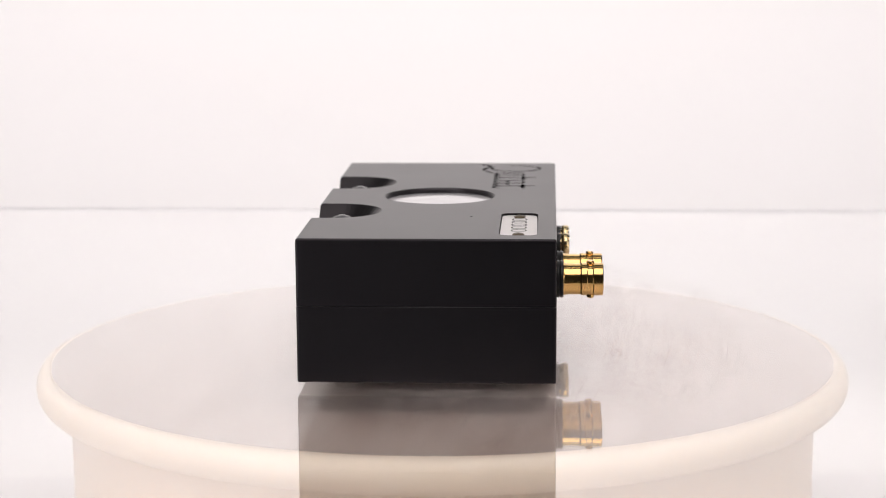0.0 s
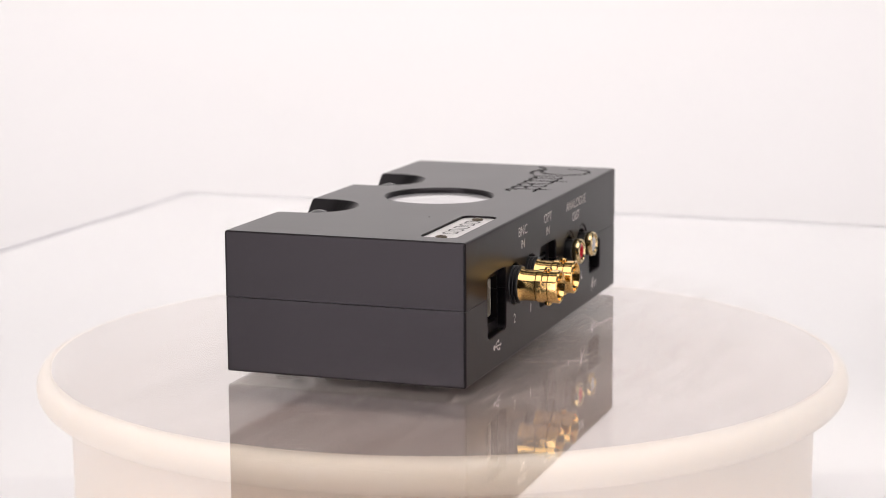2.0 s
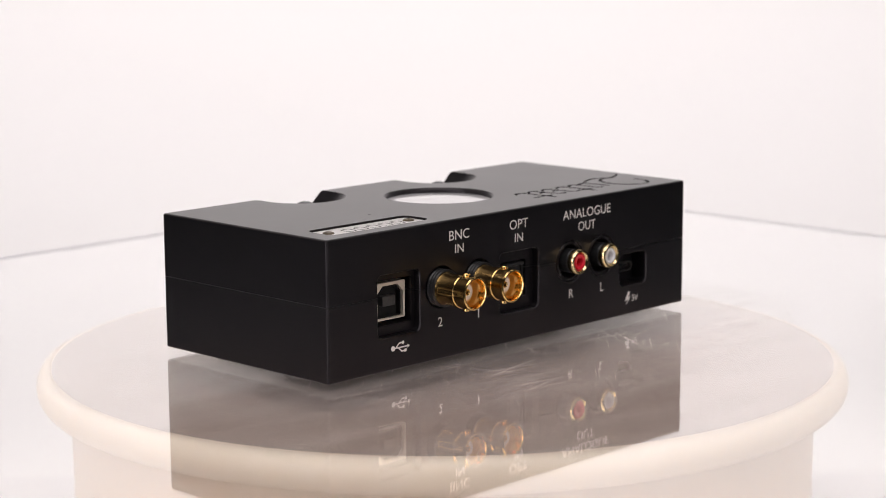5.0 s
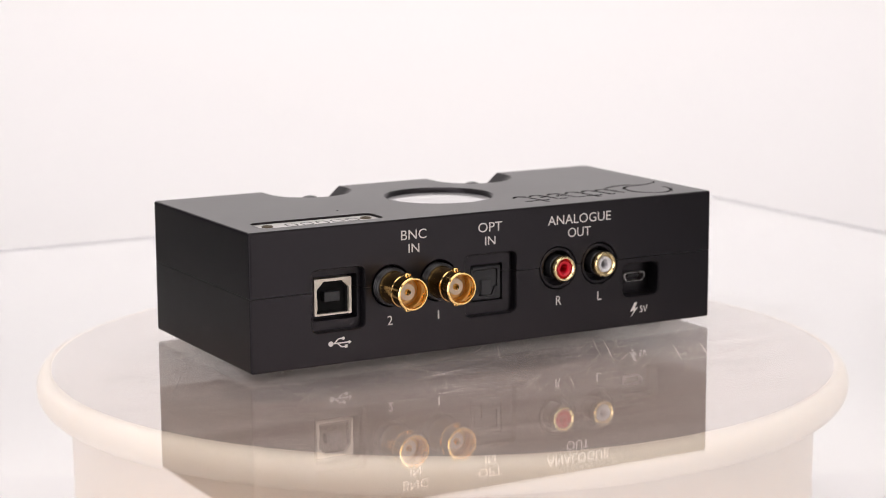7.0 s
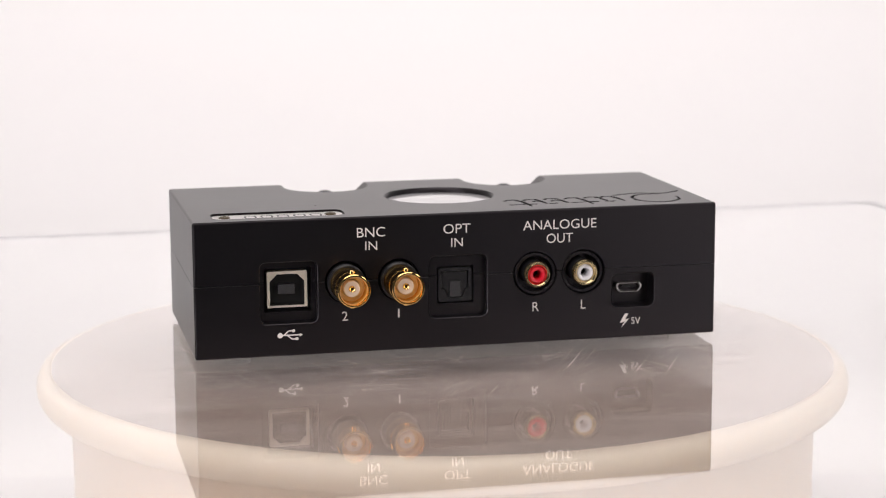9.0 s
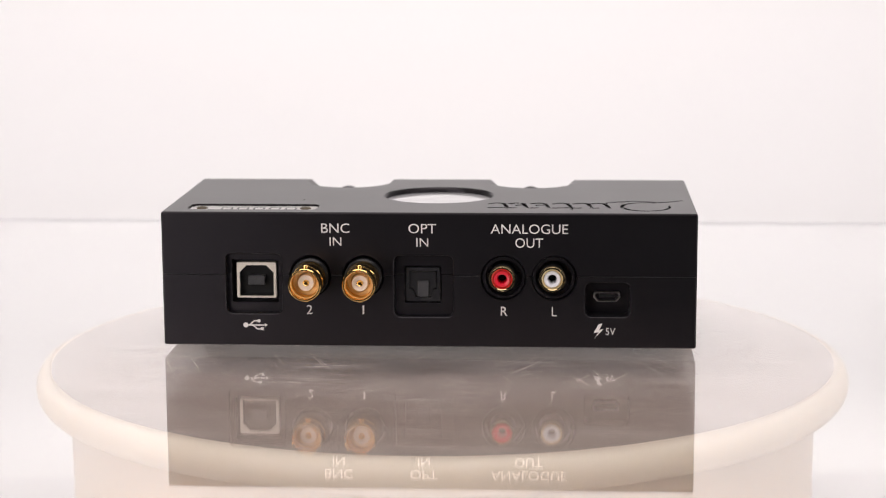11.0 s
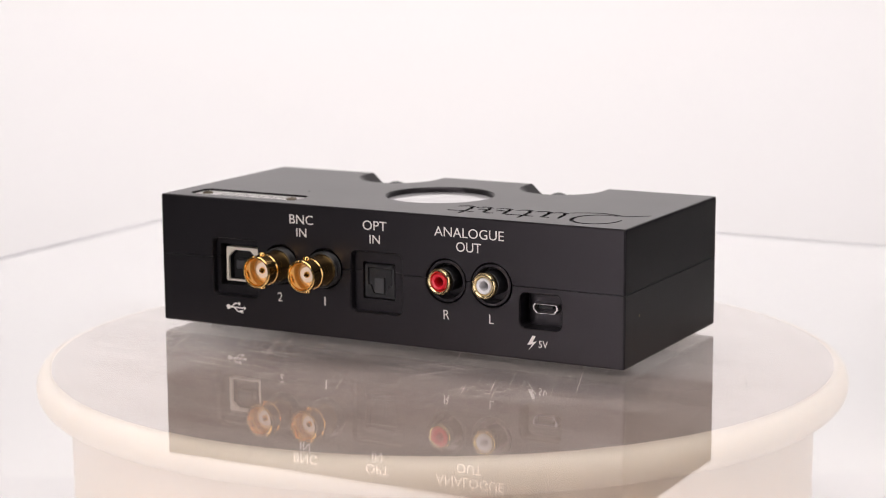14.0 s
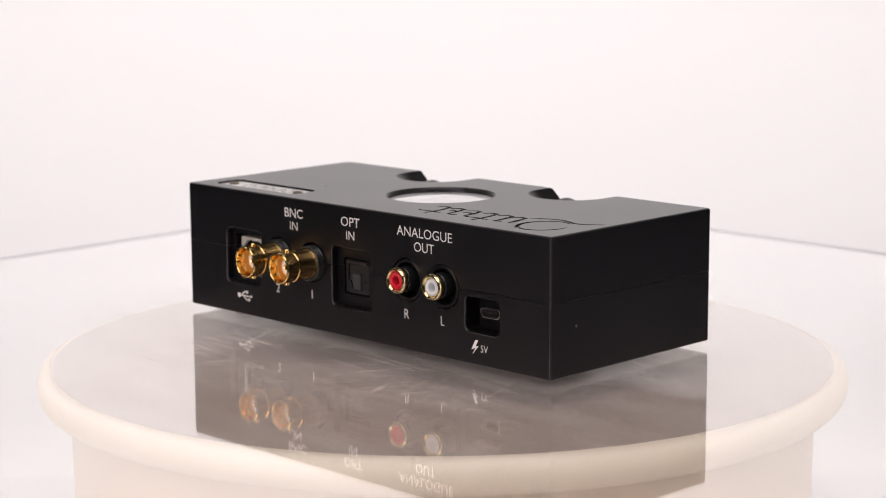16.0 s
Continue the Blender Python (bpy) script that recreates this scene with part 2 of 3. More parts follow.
def lettering(words, x, z, height, y, width=None):
    """Words on the connector face, centred on x, with capitals from z up to z + height."""
    cu = bpy.data.curves.new("tmp_text", "FONT")
    cu.body, cu.size, cu.align_x = words, 1.0, "CENTER"
    cu.resolution_u = 4
    ob = new("tmp_text", cu)
    dg = bpy.context.evaluated_depsgraph_get()
    dg.update()
    me = bpy.data.meshes.new_from_object(ob.evaluated_get(dg))
    bpy.data.objects.remove(ob)
    bpy.data.curves.remove(cu)
    bm = bmesh.new()
    bm.from_mesh(me)
    bpy.data.meshes.remove(me)
    xs = [v.co.x for v in bm.verts]
    ys = [v.co.y for v in bm.verts]
    k = height / (max(ys) - min(ys))
    kx = width / (max(xs) - min(xs)) if width else k
    mx, my = (max(xs) + min(xs)) / 2, min(ys)
    for v in bm.verts:
        v.co = Vector((x + (v.co.x - mx) * kx, y, z + (v.co.y - my) * k))
    bmesh.ops.remove_doubles(bm, verts=bm.verts[:], dist=1e-7)
    geom = bmesh.ops.extrude_face_region(bm, geom=bm.faces[:])
    bmesh.ops.translate(bm, verts=[g for g in geom["geom"] if isinstance(g, bmesh.types.BMVert)], vec=(0, -0.00004, 0))
    bmesh.ops.recalc_face_normals(bm, faces=bm.faces)
    return bm


# ------------------------------------------------------------------ the studio


def build_studio():
    # closing walls of a dim room
    zf, zc, r = -0.85, 2.0, 2.6
    t = 0.1
    for name, dims in (("wall_north", (-r, r, r, r + t, zf, zc)), ("wall_south", (-r, r, -r - t, -r, zf, zc)),
                       ("wall_west", (-r - t, -r, -r, r, zf, zc)), ("wall_east", (r, r + t, -r, r, zf, zc)),
                       ("floor", (-r, r, -r, r, zf - t, zf)), ("ceiling", (-r, r, -r, r, zc, zc + t))):
        tagged(part(name, box(*dims), M_DARK_WALL), "plain dim grey studio " + name.split("_")[0], name.split("_")[0], kind="structure")
    # seamless white sweep: table level, a wide bend, then up
    prof = [(-0.27, -0.085), (0.30, -0.085), (0.55, -0.085)]
    R = 0.55
    for i in range(1, 17):
        a = radians(90 * i / 16)
        prof.append((0.55 + R * math.sin(a), -0.085 + R * (1 - math.cos(a))))
    prof.append((1.10, 1.5))
    th = 0.004
    back = [(y + (th if i > 10 else 0), z - (th if i <= 10 else 0)) for i, (y, z) in enumerate(prof)]
    ring = prof + back[::-1]
    # the sheet is narrower on the table than where it hangs

    def half(y):
        return 0.50 + 0.32 * min(1.0, max(0.0, (y - 0.30) / 0.8))
    bm = loft([[(-half(y), y, z) for y, z in ring], [(half(y), y, z) for y, z in ring]])
    tagged(part("backdrop", bm, M_WHITE, smooth=True), "seamless white paper sweep behind the turntable", "backdrop", kind="structure")
    tagged(part("table", box(-0.55, 0.55, -0.29, 0.60, -0.85, -0.0895, 0.003), M_TABLE), "plain matt white studio plinth", "table", kind="structure")
    # thin white board under the turntable
    tagged(part("table_board", box(-0.40, 0.40, -0.24, 0.10, -0.0848, -0.079, 0.0015), M_BOARD), "plain white board under the turntable", "board", kind="structure")


build_studio()

# ------------------------------------------------------------------ turntable and glass
GLASS_T = 0.0015
DISC_Z = -0.0086


def build_turntable():
    base = new("turntable")
    base.location = (0, 0, -0.079)
    tagged(base, "round cream plastic turntable with worn grey top", "turntable")
    z0 = 0.079

    def zz(z):
        return z + z0
    # drum, with a soft shoulder under the lip
    drum = [(0, zz(-0.079)), (0.1170, zz(-0.079)), (0.1180, zz(-0.0775)), (0.1170, zz(-0.045)), (0.1172, zz(-0.0235)), (0.1182, zz(-0.0205)), (0.1182, zz(-0.0185)), (0.0, zz(-0.0185))]
    part("drum", lathe(drum, 160, "z", False), M_CREAM, base, "warm cream plastic drum", smooth=True)
    lip = [(0.1228, zz(-0.0115)), (0.1228, zz(-0.0086))]
    for i in range(17):
        a = radians(90 - 180 * i / 16)
        lip.append((0.1228 + 0.0046 * math.cos(a) ** 0.9, zz(-0.0139 + 0.0053 * math.sin(a))) if 0 < i < 16 else (0.1236, zz(-0.0139 + 0.0053 * math.sin(a))))
    lip += [(0.1190, zz(-0.0203)), (0.1140, zz(-0.0203)), (0.1140, zz(-0.0115))]
    part("lip", lathe(lip, 160, "z"), M_CREAM, base, "rounded cream plastic lip", smooth=True)
    platter = part("platter", lathe([(0, zz(-0.0113)), (0.12275, zz(-0.0113)), (0.12275, zz(DISC_Z)), (0, zz(DISC_Z))], 128, "z", False),
                   M_PLATTER, base, "glossy grey-brown platter top, streaked and worn")
    hub = part("hub", lathe([(0, zz(DISC_Z)), (0.0005, zz(DISC_Z)), (0.0005, zz(-GLASS_T - 0.00002)), (0, zz(-GLASS_T - 0.00002))], 40, "z", False), M_GLASS, platter, "short clear acrylic hub that carries the glass")
    hub.visible_shadow = False
    return platter


def build_plate():
    ob = part("glass_plate", box(-0.212, 0.246, -0.222, 0.213, -GLASS_T, -0.0001, 0.0004), M_SHEET)
    ob.visible_shadow = False
    x0, x1, y0, y1, w = -0.2118, 0.2458, -0.2218, 0.2128, 0.0032
    for dims in ((x0, x1, y0, y0 + w), (x0, x1, y1 - w, y1), (x0, x0 + w, y0 + w, y1 - w), (x1 - w, x1, y0 + w, y1 - w)):
        edge = part("edge", box(*dims, -GLASS_T + 0.0001, -0.0002), M_EDGE, ob, "ground blue-grey glass edge")
        edge.visible_shadow = False
    return tagged(ob, "clear square-cornered glass plate, finely scratched, lying on the turntable", "glass plate")


PLATTER = build_turntable()
PLATE = build_plate()

# ------------------------------------------------------------------ the audio converter
L, D, H = 0.160, 0.0722, 0.0408
YF = -D / 2                       # connector face
SEAM = 0.02175
HALF = Matrix.Translation((-0.00228, 0.00015, 0.0018))
NOTCHES = (-0.0297, 0.0303)


def flared_recess(x0, x1, z0, z1, r, depth, lip=0.0004):
    """A rounded pocket in the connector face with a softened mouth."""
    rings = []
    for y, g in ((YF - 0.002, lip), (YF - 0.00002, lip), (YF + lip * 0.35, lip * 0.35), (YF + lip, 0.0), (YF + depth, 0.0)):
        rings.append([(x, y, z) for x, z in rounded_rect(x0 - g, x1 + g, z0 - g, z1 + g, r + g)])
    return loft(rings)


def bore(x, z, r, depth, lip=0.0003):
    prof = [(0, YF - 0.002), (r + lip, YF - 0.002), (r + lip, YF), (r, YF + lip), (r, YF + depth), (0, YF + depth)]
    return shifted(lathe(prof, 56, "y", False), x, 0, z)


def notch(cx):
    """A stadium-ended scoop with sloping walls, open to the front face."""
    rings = []
    ycen, yend = D / 2 - 0.0062, D / 2 + 0.004
    for z, r in ((H + 0.001, 0.0139 + 0.0011), (H - 0.0075, 0.0139 - 0.0083)):
        ring = [(cx + r, yend, z)]
        for i in range(25):
            a = radians(-180 * i / 24)
            ring.append((cx + r * math.cos(a), ycen + r * math.sin(a), z))
        ring.append((cx - r, yend, z))
        rings.append(ring)
    return loft(rings)


def script_strokes():
    """Engraved ornament on the top: an open oval with a long swash and five curled strokes."""
    def arc(cx, cy, rx, ry, a0, a1, n=18):
        return [(cx + rx * math.cos(radians(a0 + (a1 - a0) * i / n)), cy + ry * math.sin(radians(a0 + (a1 - a0) * i / n))) for i in range(n + 1)]

    def curve(pts, n=7):
        out = []
        p = [pts[0]] + list(pts) + [pts[-1]]
        for i in range(1, len(p) - 2):
            for k in range(n):
                t = k / n
                a, b, c, d = (Vector(p[j]) for j in (i - 1, i, i + 1, i + 2))
                out.append(tuple(0.5 * (2 * b + (c - a) * t + (2 * a - 5 * b + 4 * c - d) * t * t + (3 * b - a - 3 * c + d) * t ** 3)))
        out.append(tuple(pts[-1]))
        return out
    s = [arc(65.5, -22.5, 7.2, 8.3, 60, 372, 30)]
    s.append(curve([(53.5, -15.2), (57, -13.2), (62, -11.6), (66, -12.4), (70, -13.8), (74, -12.2), (77.3, -9.6)]))
    for x, h in ((52.6, 0), (47.4, 0), (41.2, 4), (34.4, 0), (27.8, 0), (21.8, 4)):
        # slanted stem, heavy foot and a hairline to the next stroke
        s.append(curve([(x + 2.0, -25.6 - h), (x + 1.5, -22.4), (x + 0.9, -18.6), (x - 0.1, -17.0)]))
        s.append(curve([(x + 1.4, -16.9), (x - 0.6, -16.0), (x - 2.4, -16.2), (x - 4.0, -18.0)]))
        s.append(curve([(x - 1.2, -25.0), (x - 2.6, -25.6), (x - 4.2, -25.3)]))
    for x in (43.0, 23.4):
        s.append(curve([(x + 2.2, -25.6), (x - 0.4, -25.1), (x - 3.2, -25.5)]))
    for x in (35.0, 29.0):
        s.append(curve([(x, -20.6), (x - 1.8, -20.0), (x - 3.0, -21.2)]))
    return [[(x * MM, y * MM) for x, y in p] for p in s]


def build_converter():
    dac = new("audio_converter")
    tagged(dac, "small black anodised aluminium audio converter on the glass plate", "audio converter")

    def add(name, bm, mat, parent=dac, label="", smooth=False):
        ob = part(name, bm, mat, parent, label, smooth)
        return ob

    def bodyblock(z0, z1):
        # rounded outer edges, crisp edges at the seam
        low = z0 > 0
        b = box(-L / 2, L / 2 + 0.0004, -D / 2, D / 2, z0 - 0.004 * low, z1 + 0.004 * (not low), 0.0007, 6)
        cut = bmesh.ops.bisect_plane(b, geom=b.verts[:] + b.edges[:] + b.faces[:], plane_co=(0, 0, z0 if low else z1), plane_no=(0, 0, -1 if low else 1), clear_outer=True)
        bmesh.ops.contextual_create(b, geom=[e for e in cut["geom_cut"] if isinstance(e, bmesh.types.BMEdge)])
        bmesh.ops.recalc_face_normals(b, faces=b.faces)
        seam = [e for e in b.edges if all(abs(v.co.z - (z0 if low else z1)) < 1e-6 for v in e.verts)]
        bmesh.ops.bevel(b, geom=seam, offset=0.00007, segments=1, profile=0.5, affect="EDGES")
        return b

    def cutters_face():
        c = [flared_recess(-0.0606, -0.0437, 0.0099, 0.0281, 0.0018, 0.0024),
             flared_recess(-0.0098, 0.0078, 0.0092, 0.0278, 0.0018, 0.0024),
             flared_recess(0.0473, 0.0606, 0.0096, 0.0199, 0.0018, 0.0060)]
        # deeper openings round the data and optical sockets
        for x0, x1, z0, z1, d in ((-0.0592, -0.0450, 0.0128, 0.0260, 0.0068), (-0.0069, 0.0043, 0.0130, 0.0244, 0.0046)):
            c.append(loft([[(x, y, z) for x, z in rounded_rect(x0, x1, z0, z1, 0.0005, 2)] for y in (YF - 0.001, YF + d)]))
        for x in (-0.0351, -0.0191):
            c.append(bore(x, 0.0215, 0.0061, 0.005))
        for x in (0.0229, 0.0381):
            c.append(bore(x, 0.0212, 0.0066, 0.006))
        return c
    top_cut = cutters_face()
    top_cut += [notch(c) for c in NOTCHES]
    # porthole with a softened mouth
    top_cut.append(shifted(lathe([(0, H - 0.0042), (0.0169, H - 0.0042), (0.0169, H - 0.0006), (0.0174, H), (0.0174, H + 0.002), (0, H + 0.002)], 72, "z", False), 0.0015, 0.0003))
    # nameplate slot
    slot = rounded_rect(-0.0732, -0.0337, -0.0308, -0.0199, 0.0026, 4)
    top_cut.append(loft([[(x, y, H - 0.0014) for x, y in slot], [(x, y, H + 0.002) for x, y in slot]]))
    # pinhole in the top
    top_cut.append(shifted(lathe([(0, H - 0.0004), (0.00035, H - 0.0004), (0.00045, H + 0.0004), (0, H + 0.0004)], 12, "z", False), -0.0399, -0.0112))
    top_cut += [ribbon(p, 0.0012, H - 0.0006 - 0.000007 * i, H + 0.001 + 0.00003 * i) for i, p in enumerate(script_strokes())]
    upper = add("upper_shell", carve(bodyblock(SEAM + 0.00006, H), top_cut), M_BLACK, dac, "satin black upper shell with two scooped notches")
    lower = add("lower_shell", carve(bodyblock(0.0, SEAM - 0.00006), cutters_face()), M_BLACK, dac, "satin black lower shell")
    # small end-face marker hole and stray speck on top
    add("set_screw", shifted(lathe([(0, 0), (0.00042, 0), (0.00042, 0.0002), (0, 0.0002)], 16, "y", False), 0, 0, 0), M_SCREW, dac, "tiny set screw").matrix_local = pose(0.0805, -0.0254, 0.0142, 0, 0, 90)

    # feet
    for x in (-0.066, 0.066):
        for y in (-0.023, 0.023):
            f = add("foot", lathe([(0, -0.00178), (0.0036, -0.00178), (0.0040, -0.0014), (0.0040, 0.0004), (0, 0.0004)], 28, "z", False), M_RUBBER, dac, "small grey rubber foot", True)
            f.location = (x, y, 0)

    # porthole lens, the backdrop's bright reflection put into its white colour
    lens = [(0, H - 0.0042), (0.0168, H - 0.0042), (0.0168, H - 0.0016)]
    for i in range(1, 9):
        r = 0.0168 * (1 - i / 8)
        lens.append((r, H - 0.0016 + 0.0009 * (1 - (r / 0.0168) ** 2)))
    p = add("porthole_lens", lathe(lens, 64, "z", False), M_LENS, dac, "round clear lens painted white for its reflection", True)
    p.location = (0.0015, 0.0003, 0)

    # nameplate with plain marks and two screws
    slot2 = rounded_rect(-0.0729, -0.0340, -0.0305, -0.0202, 0.0024, 4)
    plate = add("nameplate", loft([[(x, y, H - 0.0014) for x, y in slot2], [(x, y, H - 0.0006) for x, y in slot2]]), M_NAME, dac, "brushed silver nameplate with dark marks")
    for i in range(5):
        x = -0.0634 + 0.0049 * i
        ring = [rounded_rect(x, x + 0.0036, -0.0276, -0.0231, 0.0012, 3), rounded_rect(x + 0.0005, x + 0.0031, -0.0271, -0.0236, 0.0008, 3)]
        bm = bmesh.new()
        a = [bm.verts.new((u, v, H - 0.00056)) for u, v in ring[0]]
        b = [bm.verts.new((u, v, H - 0.00056)) for u, v in ring[1]]
        for k in range(len(a)):
            j = (k + 1) % len(a)
            bm.faces.new((a[k], a[j], b[j], b[k]))
        add("mark", bm, M_NAME_INK, plate)
    for x in (-0.0693, -0.0376):
        s = add("screw", carve(lathe([(0, 0), (0.0017, 0), (0.0017, 0.0003), (0.0012, 0.0006), (0, 0.0006)], 24, "z", False),
                               [lathe([(0, 0.0002), (0.0007, 0.0002), (0.0007, 0.002), (0, 0.002)], 6, "z", False)]), M_SCREW, plate, "dull brass socket screw")
        s.location = (x, -0.02535, H - 0.00065)

    # ball buttons in the notches
    for cx in NOTCHES:
        bm = bmesh.new()
        bmesh.ops.create_uvsphere(bm, u_segments=32, v_segments=20, radius=0.0050)
        b = add("ball_button", bm, M_BALL, dac, "smoked translucent ball button", True)
        b.location = (cx - 0.0005, 0.028, 0.0347)

    # square data socket
    y0, y1 = YF + 0.0040, YF + 0.0069
    hole = [(-0.0572, 0.0144), (-0.0468, 0.0144), (-0.0468, 0.0217), (-0.0490, 0.0239), (-0.0550, 0.0239), (-0.0572, 0.0217)]
    sock = add("data_socket", carve(loft([[(x, y, z) for x, z in rounded_rect(-0.0580, -0.0460, 0.0139, 0.0248, 0.0004, 2)] for y in (y0, y1)]),
                                    [prism(hole, y0 - 0.001, y1 + 0.001)]), M_STEEL, dac, "nickel-plated square data socket")
    add("liner", carve(prism([(-0.0574, 0.0142), (-0.0466, 0.0142), (-0.0466, 0.0244), (-0.0574, 0.0244)], y0 + 0.0010, y1),
                       [prism([(x * 0.96 - 0.0519 * 0.04, z * 0.96 + 0.0194 * 0.04) for x, z in hole], y0 - 0.001, y1 - 0.0002)]), M_HOLE, sock, "black plastic liner")
    # tongue in a lighter grey, the light that falls on it put into colour
    add("tongue", box(-0.0546, -0.0496, y0 + 0.0004, y1 - 0.0001, 0.0178, 0.0207, 0.0002), M_SHUTTER, sock, "black contact tongue")
    for x in (-0.0576, -0.0468):
        add("spring_tab", box(x, x + 0.0005, y0 - 0.0002, y0 + 0.0006, 0.0155, 0.0190, 0.0001), M_STEEL, sock)

    # coaxial sockets
    def coax(x):
        z = 0.0213
        c = add("coaxial_socket", shifted(lathe([(0.0040, 0.004), (0.0040, -0.0135), (0.0043, -0.0140), (0.0046, -0.0140), (0.0049, -0.0137), (0.0049, -0.0112), (0.0047, -0.0109), (0.0047, -0.0094),
                                                 (0.0049, -0.0091), (0.0049, -0.0076), (0.0046, -0.0072), (0.0046, -0.0034), (0.0047, -0.0030), (0.0049, -0.0016), (0.0052, -0.0012), (0.0052, 0.004)], 56)), M_GOLD, dac,
                "gold-plated bayonet coaxial socket", True)
        c.location = (x, YF, z)
        nut = lathe([(0.0049, 0.0046), (0.0049, -0.0022), (0.0053, -0.0022), (0.0056, -0.0019), (0.0056, -0.0014), (0.0053, -0.0011), (0.0056, -0.0008), (0.0056, -0.0004), (0.0053, -0.0001), (0.0056, 0.0003), (0.0056, 0.0046)], 48)
        add("nut", nut, M_PLASTIC, c, "black retaining nut", True)
        add("insulator", lathe([(0, -0.0040), (0.0006, -0.0040), (0.0006, -0.0102), (0.0023, -0.0104), (0.0025, -0.0101), (0.0026, -0.0040), (0.0026, 0.0035), (0, 0.0035)], 40, "y", False),
            M_PEACH, c, "pale peach insulator", True)
        add("sleeve", lathe([(0.00265, -0.0082), (0.0029, -0.0084), (0.0037, -0.0084), (0.00395, -0.0090), (0.00395, 0.0035), (0.00265, 0.0035)], 40), M_SATIN_GOLD, c, "satin gold inner sleeve", True)
        add("contact", lathe([(0.00045, -0.0060), (0.00048, -0.0107), (0.0008, -0.0109), (0.00098, -0.0106), (0.00098, -0.0060)], 20), M_GOLD, c, "gold contact", True)
        for s in (1, -1):
            lug = lathe([(0, 0), (0.0011, 0), (0.0011, 0.0009), (0.0009, 0.0011), (0, 0.0011)], 18, "z", False)
            o = add("lug", lug, M_GOLD, c, "", True)
            o.matrix_local = Matrix.Translation((0, -0.0102, s * 0.0045)) @ (Matrix() if s > 0 else pose(0, 0, 0, 180, 0, 0))
        return c
    for x in (-0.0351, -0.0191):
        coax(x)

    # optical socket
    py = YF + 0.0028
    port = add("optical_socket", carve(loft([[(x, y, z) for x, z in rounded_rect(-0.0063, 0.0039, 0.0133, 0.0236, 0.0006, 3)] for y in (py, py + 0.0019)]),
                                       [prism([(-0.0053, 0.0170), (-0.0053, 0.0227), (0.0029, 0.0227), (0.0029, 0.0170), (0.0020, 0.0170), (0.0010, 0.0144), (-0.0034, 0.0144), (-0.0044, 0.0170)], py - 0.002, py + 0.0014)]),
               M_PLASTIC, dac, "black plastic optical socket")
    door = [(-0.0050, 0.0172), (-0.0050, 0.0222), (0.0026, 0.0222), (0.0026, 0.0172), (0.0018, 0.0172), (0.0009, 0.0147), (-0.0033, 0.0147), (-0.0042, 0.0172)]
    add("shutter", prism(door, py + 0.0003, py + 0.0015), M_PLASTIC, port, "black hinged shutter")
    add("shutter_rib", box(-0.0029, 0.0005, py - 0.0005, py + 0.0008, 0.0146, 0.0195, 0.0003), M_SHUTTER, port, "raised grey shutter rib")
    add("hood", box(-0.0060, 0.0036, py - 0.0006, py + 0.0001, 0.0225, 0.0235, 0.0002), M_PLASTIC, port)
    port.location = (-0.0001, 0, 0.0002)

    # phono sockets
    for x, mat, lab in ((0.0227, M_RED, "red"), (0.0376, M_WHITE_PL, "white")):
        z = 0.0215
        s = add("phono_socket", lathe([(0.0025, 0.004), (0.0025, -0.0034), (0.0028, -0.0041), (0.0032, -0.0045), (0.0036, -0.0045), (0.0039, -0.0041), (0.00405, -0.0035), (0.0040, -0.0026), (0.0037, -0.0020), (0.0030, -0.0019), (0.0030, 0.004)], 56),
                M_PALE_GOLD, dac, "gold-rimmed phono socket with %s insert" % lab, True)
        s.location = (x - 0.0001, YF, z + 0.0001)
        add("insert", lathe([(0, 0.002), (0.0013, 0.002), (0.0013, -0.0034), (0.0015, -0.0040), (0.0022, -0.0042), (0.00252, -0.0038), (0.00252, 0.003), (0, 0.003)], 40, "y", False), mat, s, "%s plastic insert" % lab, True)
        add("sleeve", lathe([(0.0031, 0.0055), (0.0031, -0.0018), (0.0036, -0.0018), (0.0038, -0.0015), (0.0038, 0.0055)], 40), M_PLASTIC, s, "black plastic sleeve", True)
        # near-black disc puts the shade at the hole's bottom into colour
        add("bore", lathe([(0, 0.0008), (0.00128, 0.0008), (0.00128, 0.0018), (0, 0.0018)], 20, "y", False), M_HOLE, s, "near-black disc painted as shade in the centre hole")
        add("collar", lathe([(0.0053, 0.0055), (0.0053, 0.0004), (0.0055, 0.0002), (0.0062, 0.0002), (0.0064, 0.0004), (0.0064, 0.0055)], 48), M_BLACK, s, "black collar", True).location = (0.0004, 0, -0.0004)

    # small power socket
    def trap(k):
        return [(0.0538 + sx * k, 0.0149 + sz * k) for sx, sz in ((-0.0035, 0.0014), (0.0035, 0.0014), (0.0040, 0.0008), (0.0040, -0.0001), (0.0029, -0.0014), (-0.0029, -0.0014), (-0.0040, -0.0001), (-0.0040, 0.0008))]
    ps = add("power_socket", carve(prism(trap(1.0), YF + 0.0036, YF + 0.0061), [prism(trap(0.88), YF, YF + 0.0070)]), M_NICKEL, dac, "small nickel power socket")
    add("tongue", box(0.0515, 0.0561, YF + 0.0040, YF + 0.0062, 0.0149, 0.0156, 0.0001), M_PLASTIC, ps, "black contact tongue")

    # printing on the connector face
    yp = YF - 0.00002
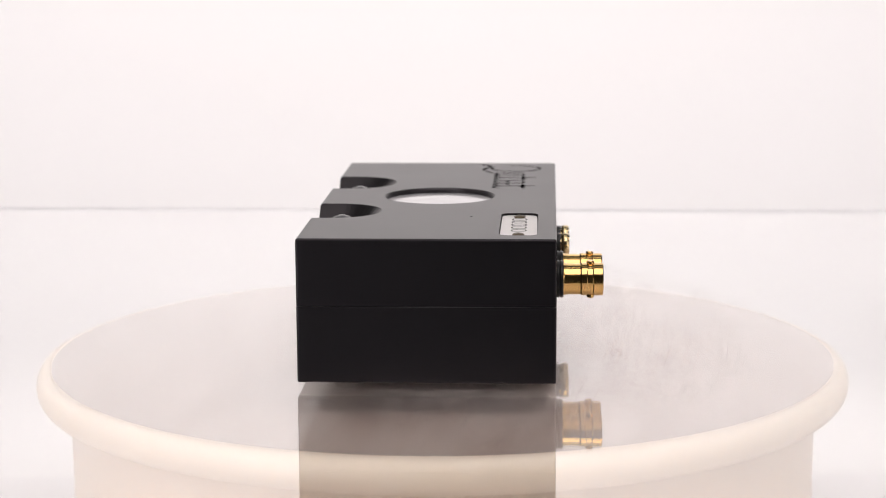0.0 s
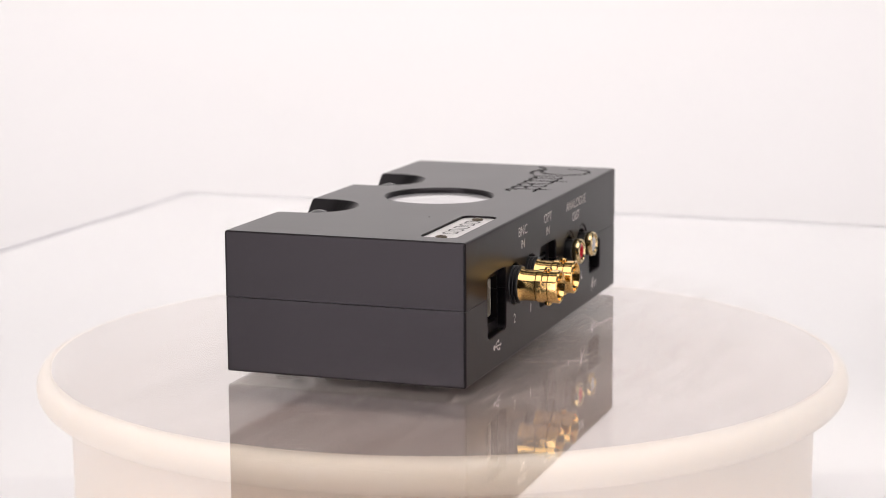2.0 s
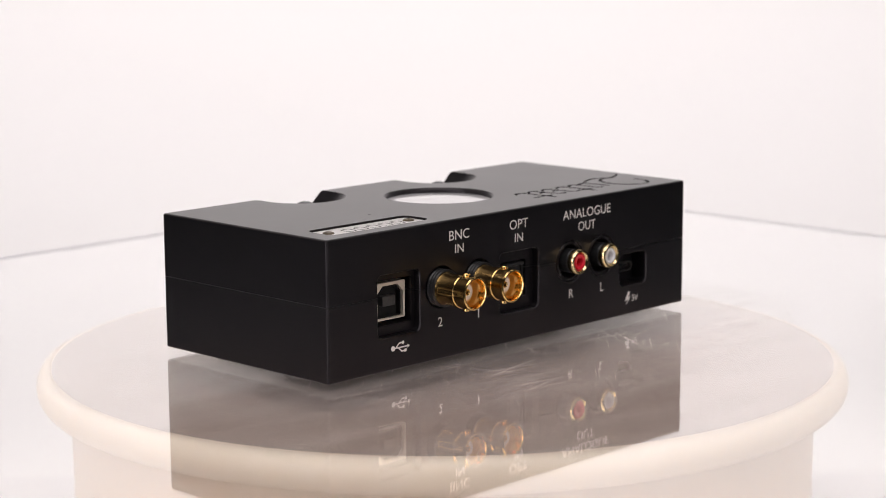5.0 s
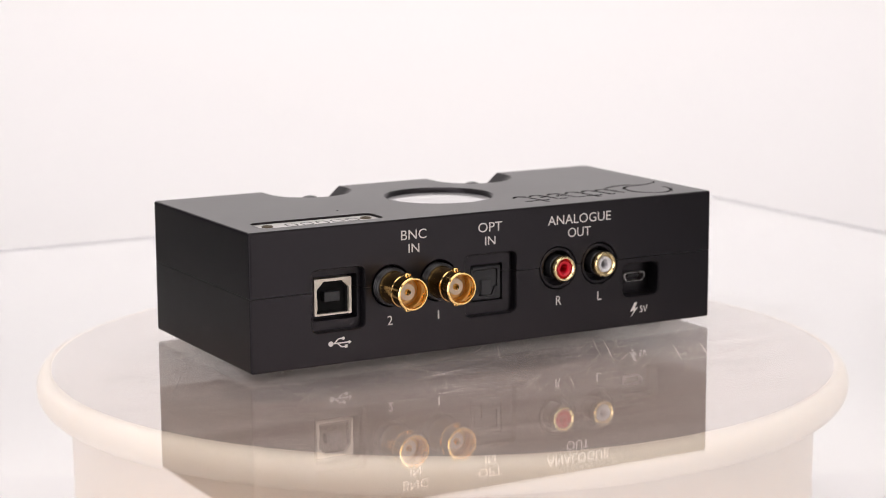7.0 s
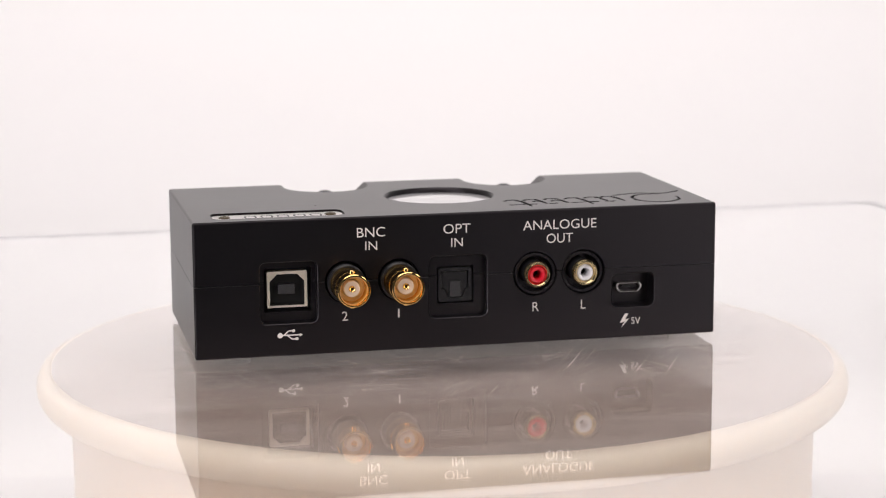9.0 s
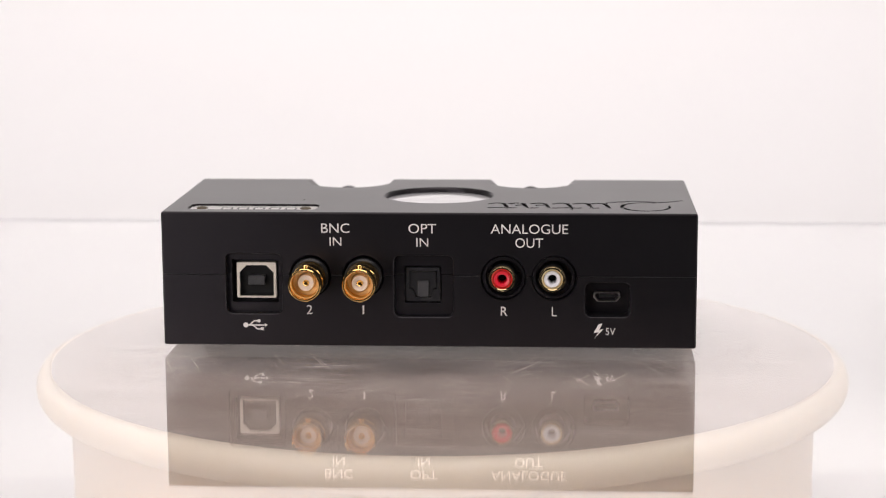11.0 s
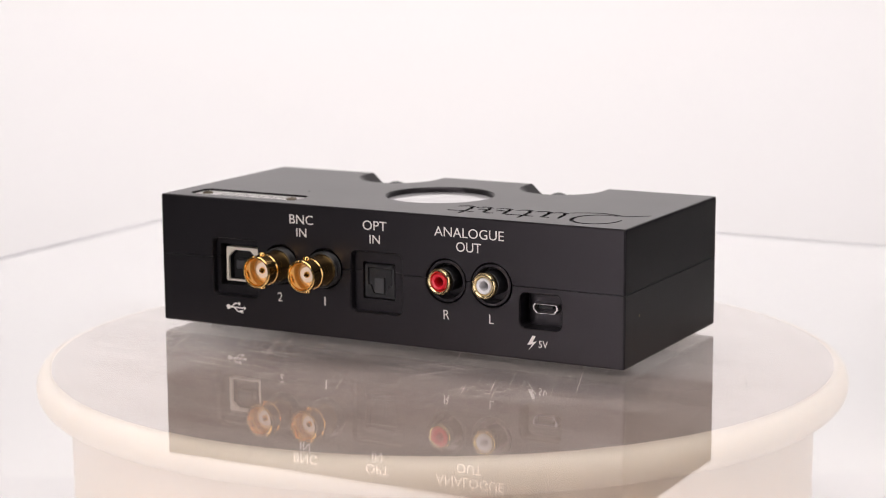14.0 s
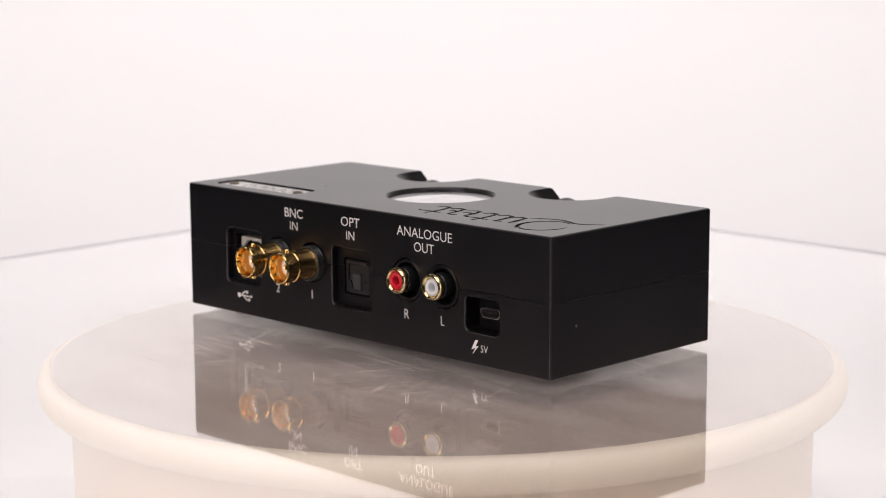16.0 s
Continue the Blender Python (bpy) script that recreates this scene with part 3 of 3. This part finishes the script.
    for words, x, z, h, w in (("BNC", -0.02735, 0.0346, 0.0029, 0.0085), ("IN", -0.02735, 0.0307, 0.0026, 0.0036), ("OPT", -0.0013, 0.0346, 0.0029, 0.0083),
                              ("IN", -0.0013, 0.0306, 0.0026, 0.0036), ("ANALOGUE", 0.0306, 0.0346, 0.0029, 0.0230), ("OUT", 0.03055, 0.0304, 0.0029, 0.0083),
                              ("2", -0.0355, 0.0098, 0.0028, 0.0017), ("R", 0.0231, 0.0097, 0.0028, 0.0020), ("L", 0.0381, 0.0097, 0.0028, 0.0015),
                              ("5V", 0.0549, 0.0041, 0.0021, 0.0029)):
        add("printed_word", lettering(words, x, z, h, yp, w), M_PRINT, dac, "off-white printed lettering " + words)
    add("printed_word", prism([(-0.01945, 0.0099), (-0.01895, 0.0099), (-0.01895, 0.0126), (-0.01945, 0.0126)], yp, yp - 0.00004), M_PRINT, dac, "off-white printed figure 1")
    # lightning flash
    add("printed_symbol", prism([(0.0501, 0.0030), (0.0514, 0.0050), (0.0498, 0.0046), (0.0514, 0.0075), (0.0525, 0.0075), (0.0515, 0.0056), (0.0528, 0.0059)], yp, yp - 0.00004), M_PRINT, dac, "off-white lightning flash")
    # trident data symbol
    def strip(a, b, w):
        dx, dz = b[0] - a[0], b[1] - a[1]
        k = math.hypot(dx, dz)
        nx, nz = -dz / k * w / 2, dx / k * w / 2
        return prism([(a[0] + nx, a[1] + nz), (b[0] + nx, b[1] + nz), (b[0] - nx, b[1] - nz), (a[0] - nx, a[1] - nz)], yp, yp - 0.00004)

    def dot(x, z, r):
        return prism([(x + r * math.cos(2 * math.pi * i / 20), z + r * math.sin(2 * math.pi * i / 20)) for i in range(20)], yp - 0.00001, yp - 0.00005)
    zc = 0.0063
    sym = merged(dot(-0.0549, zc, 0.0008), strip((-0.0545, zc), (-0.0490, zc), 0.0004),
                 prism([(-0.0491, zc - 0.0006), (-0.0482, zc), (-0.0491, zc + 0.0006)], yp, yp - 0.00004),
                 strip((-0.0538, zc), (-0.0524, zc + 0.0013), 0.0004), strip((-0.0524, zc + 0.0013), (-0.0511, zc + 0.0013), 0.0004), dot(-0.0509, zc + 0.0013, 0.0005),
                 strip((-0.0528, zc), (-0.0514, zc - 0.0012), 0.0004), strip((-0.0514, zc - 0.0012), (-0.0502, zc - 0.0012), 0.0004),
                 prism([(-0.0504, zc - 0.0016), (-0.0495, zc - 0.0016), (-0.0495, zc - 0.0007), (-0.0504, zc - 0.0007)], yp - 0.00001, yp - 0.00005))
    add("printed_symbol", sym, M_PRINT, dac, "off-white trident data symbol")
    return dac


CONVERTER = build_converter()


def motions():
    times = [2.0 * i for i in range(9)]
    turn = [(t, PHI0 + OMEGA * t) for t in times]
    walk(PLATE, [(t, pose(0, 0, 0, 0, 0, a)) for t, a in turn])
    walk(PLATTER, [(t, pose(0, 0, 0, 0, 0, a)) for t, a in turn])
    walk(CONVERTER, [(t, pose(0, 0, 0, 0, 0, a) @ HALF) for t, a in turn])


motions()
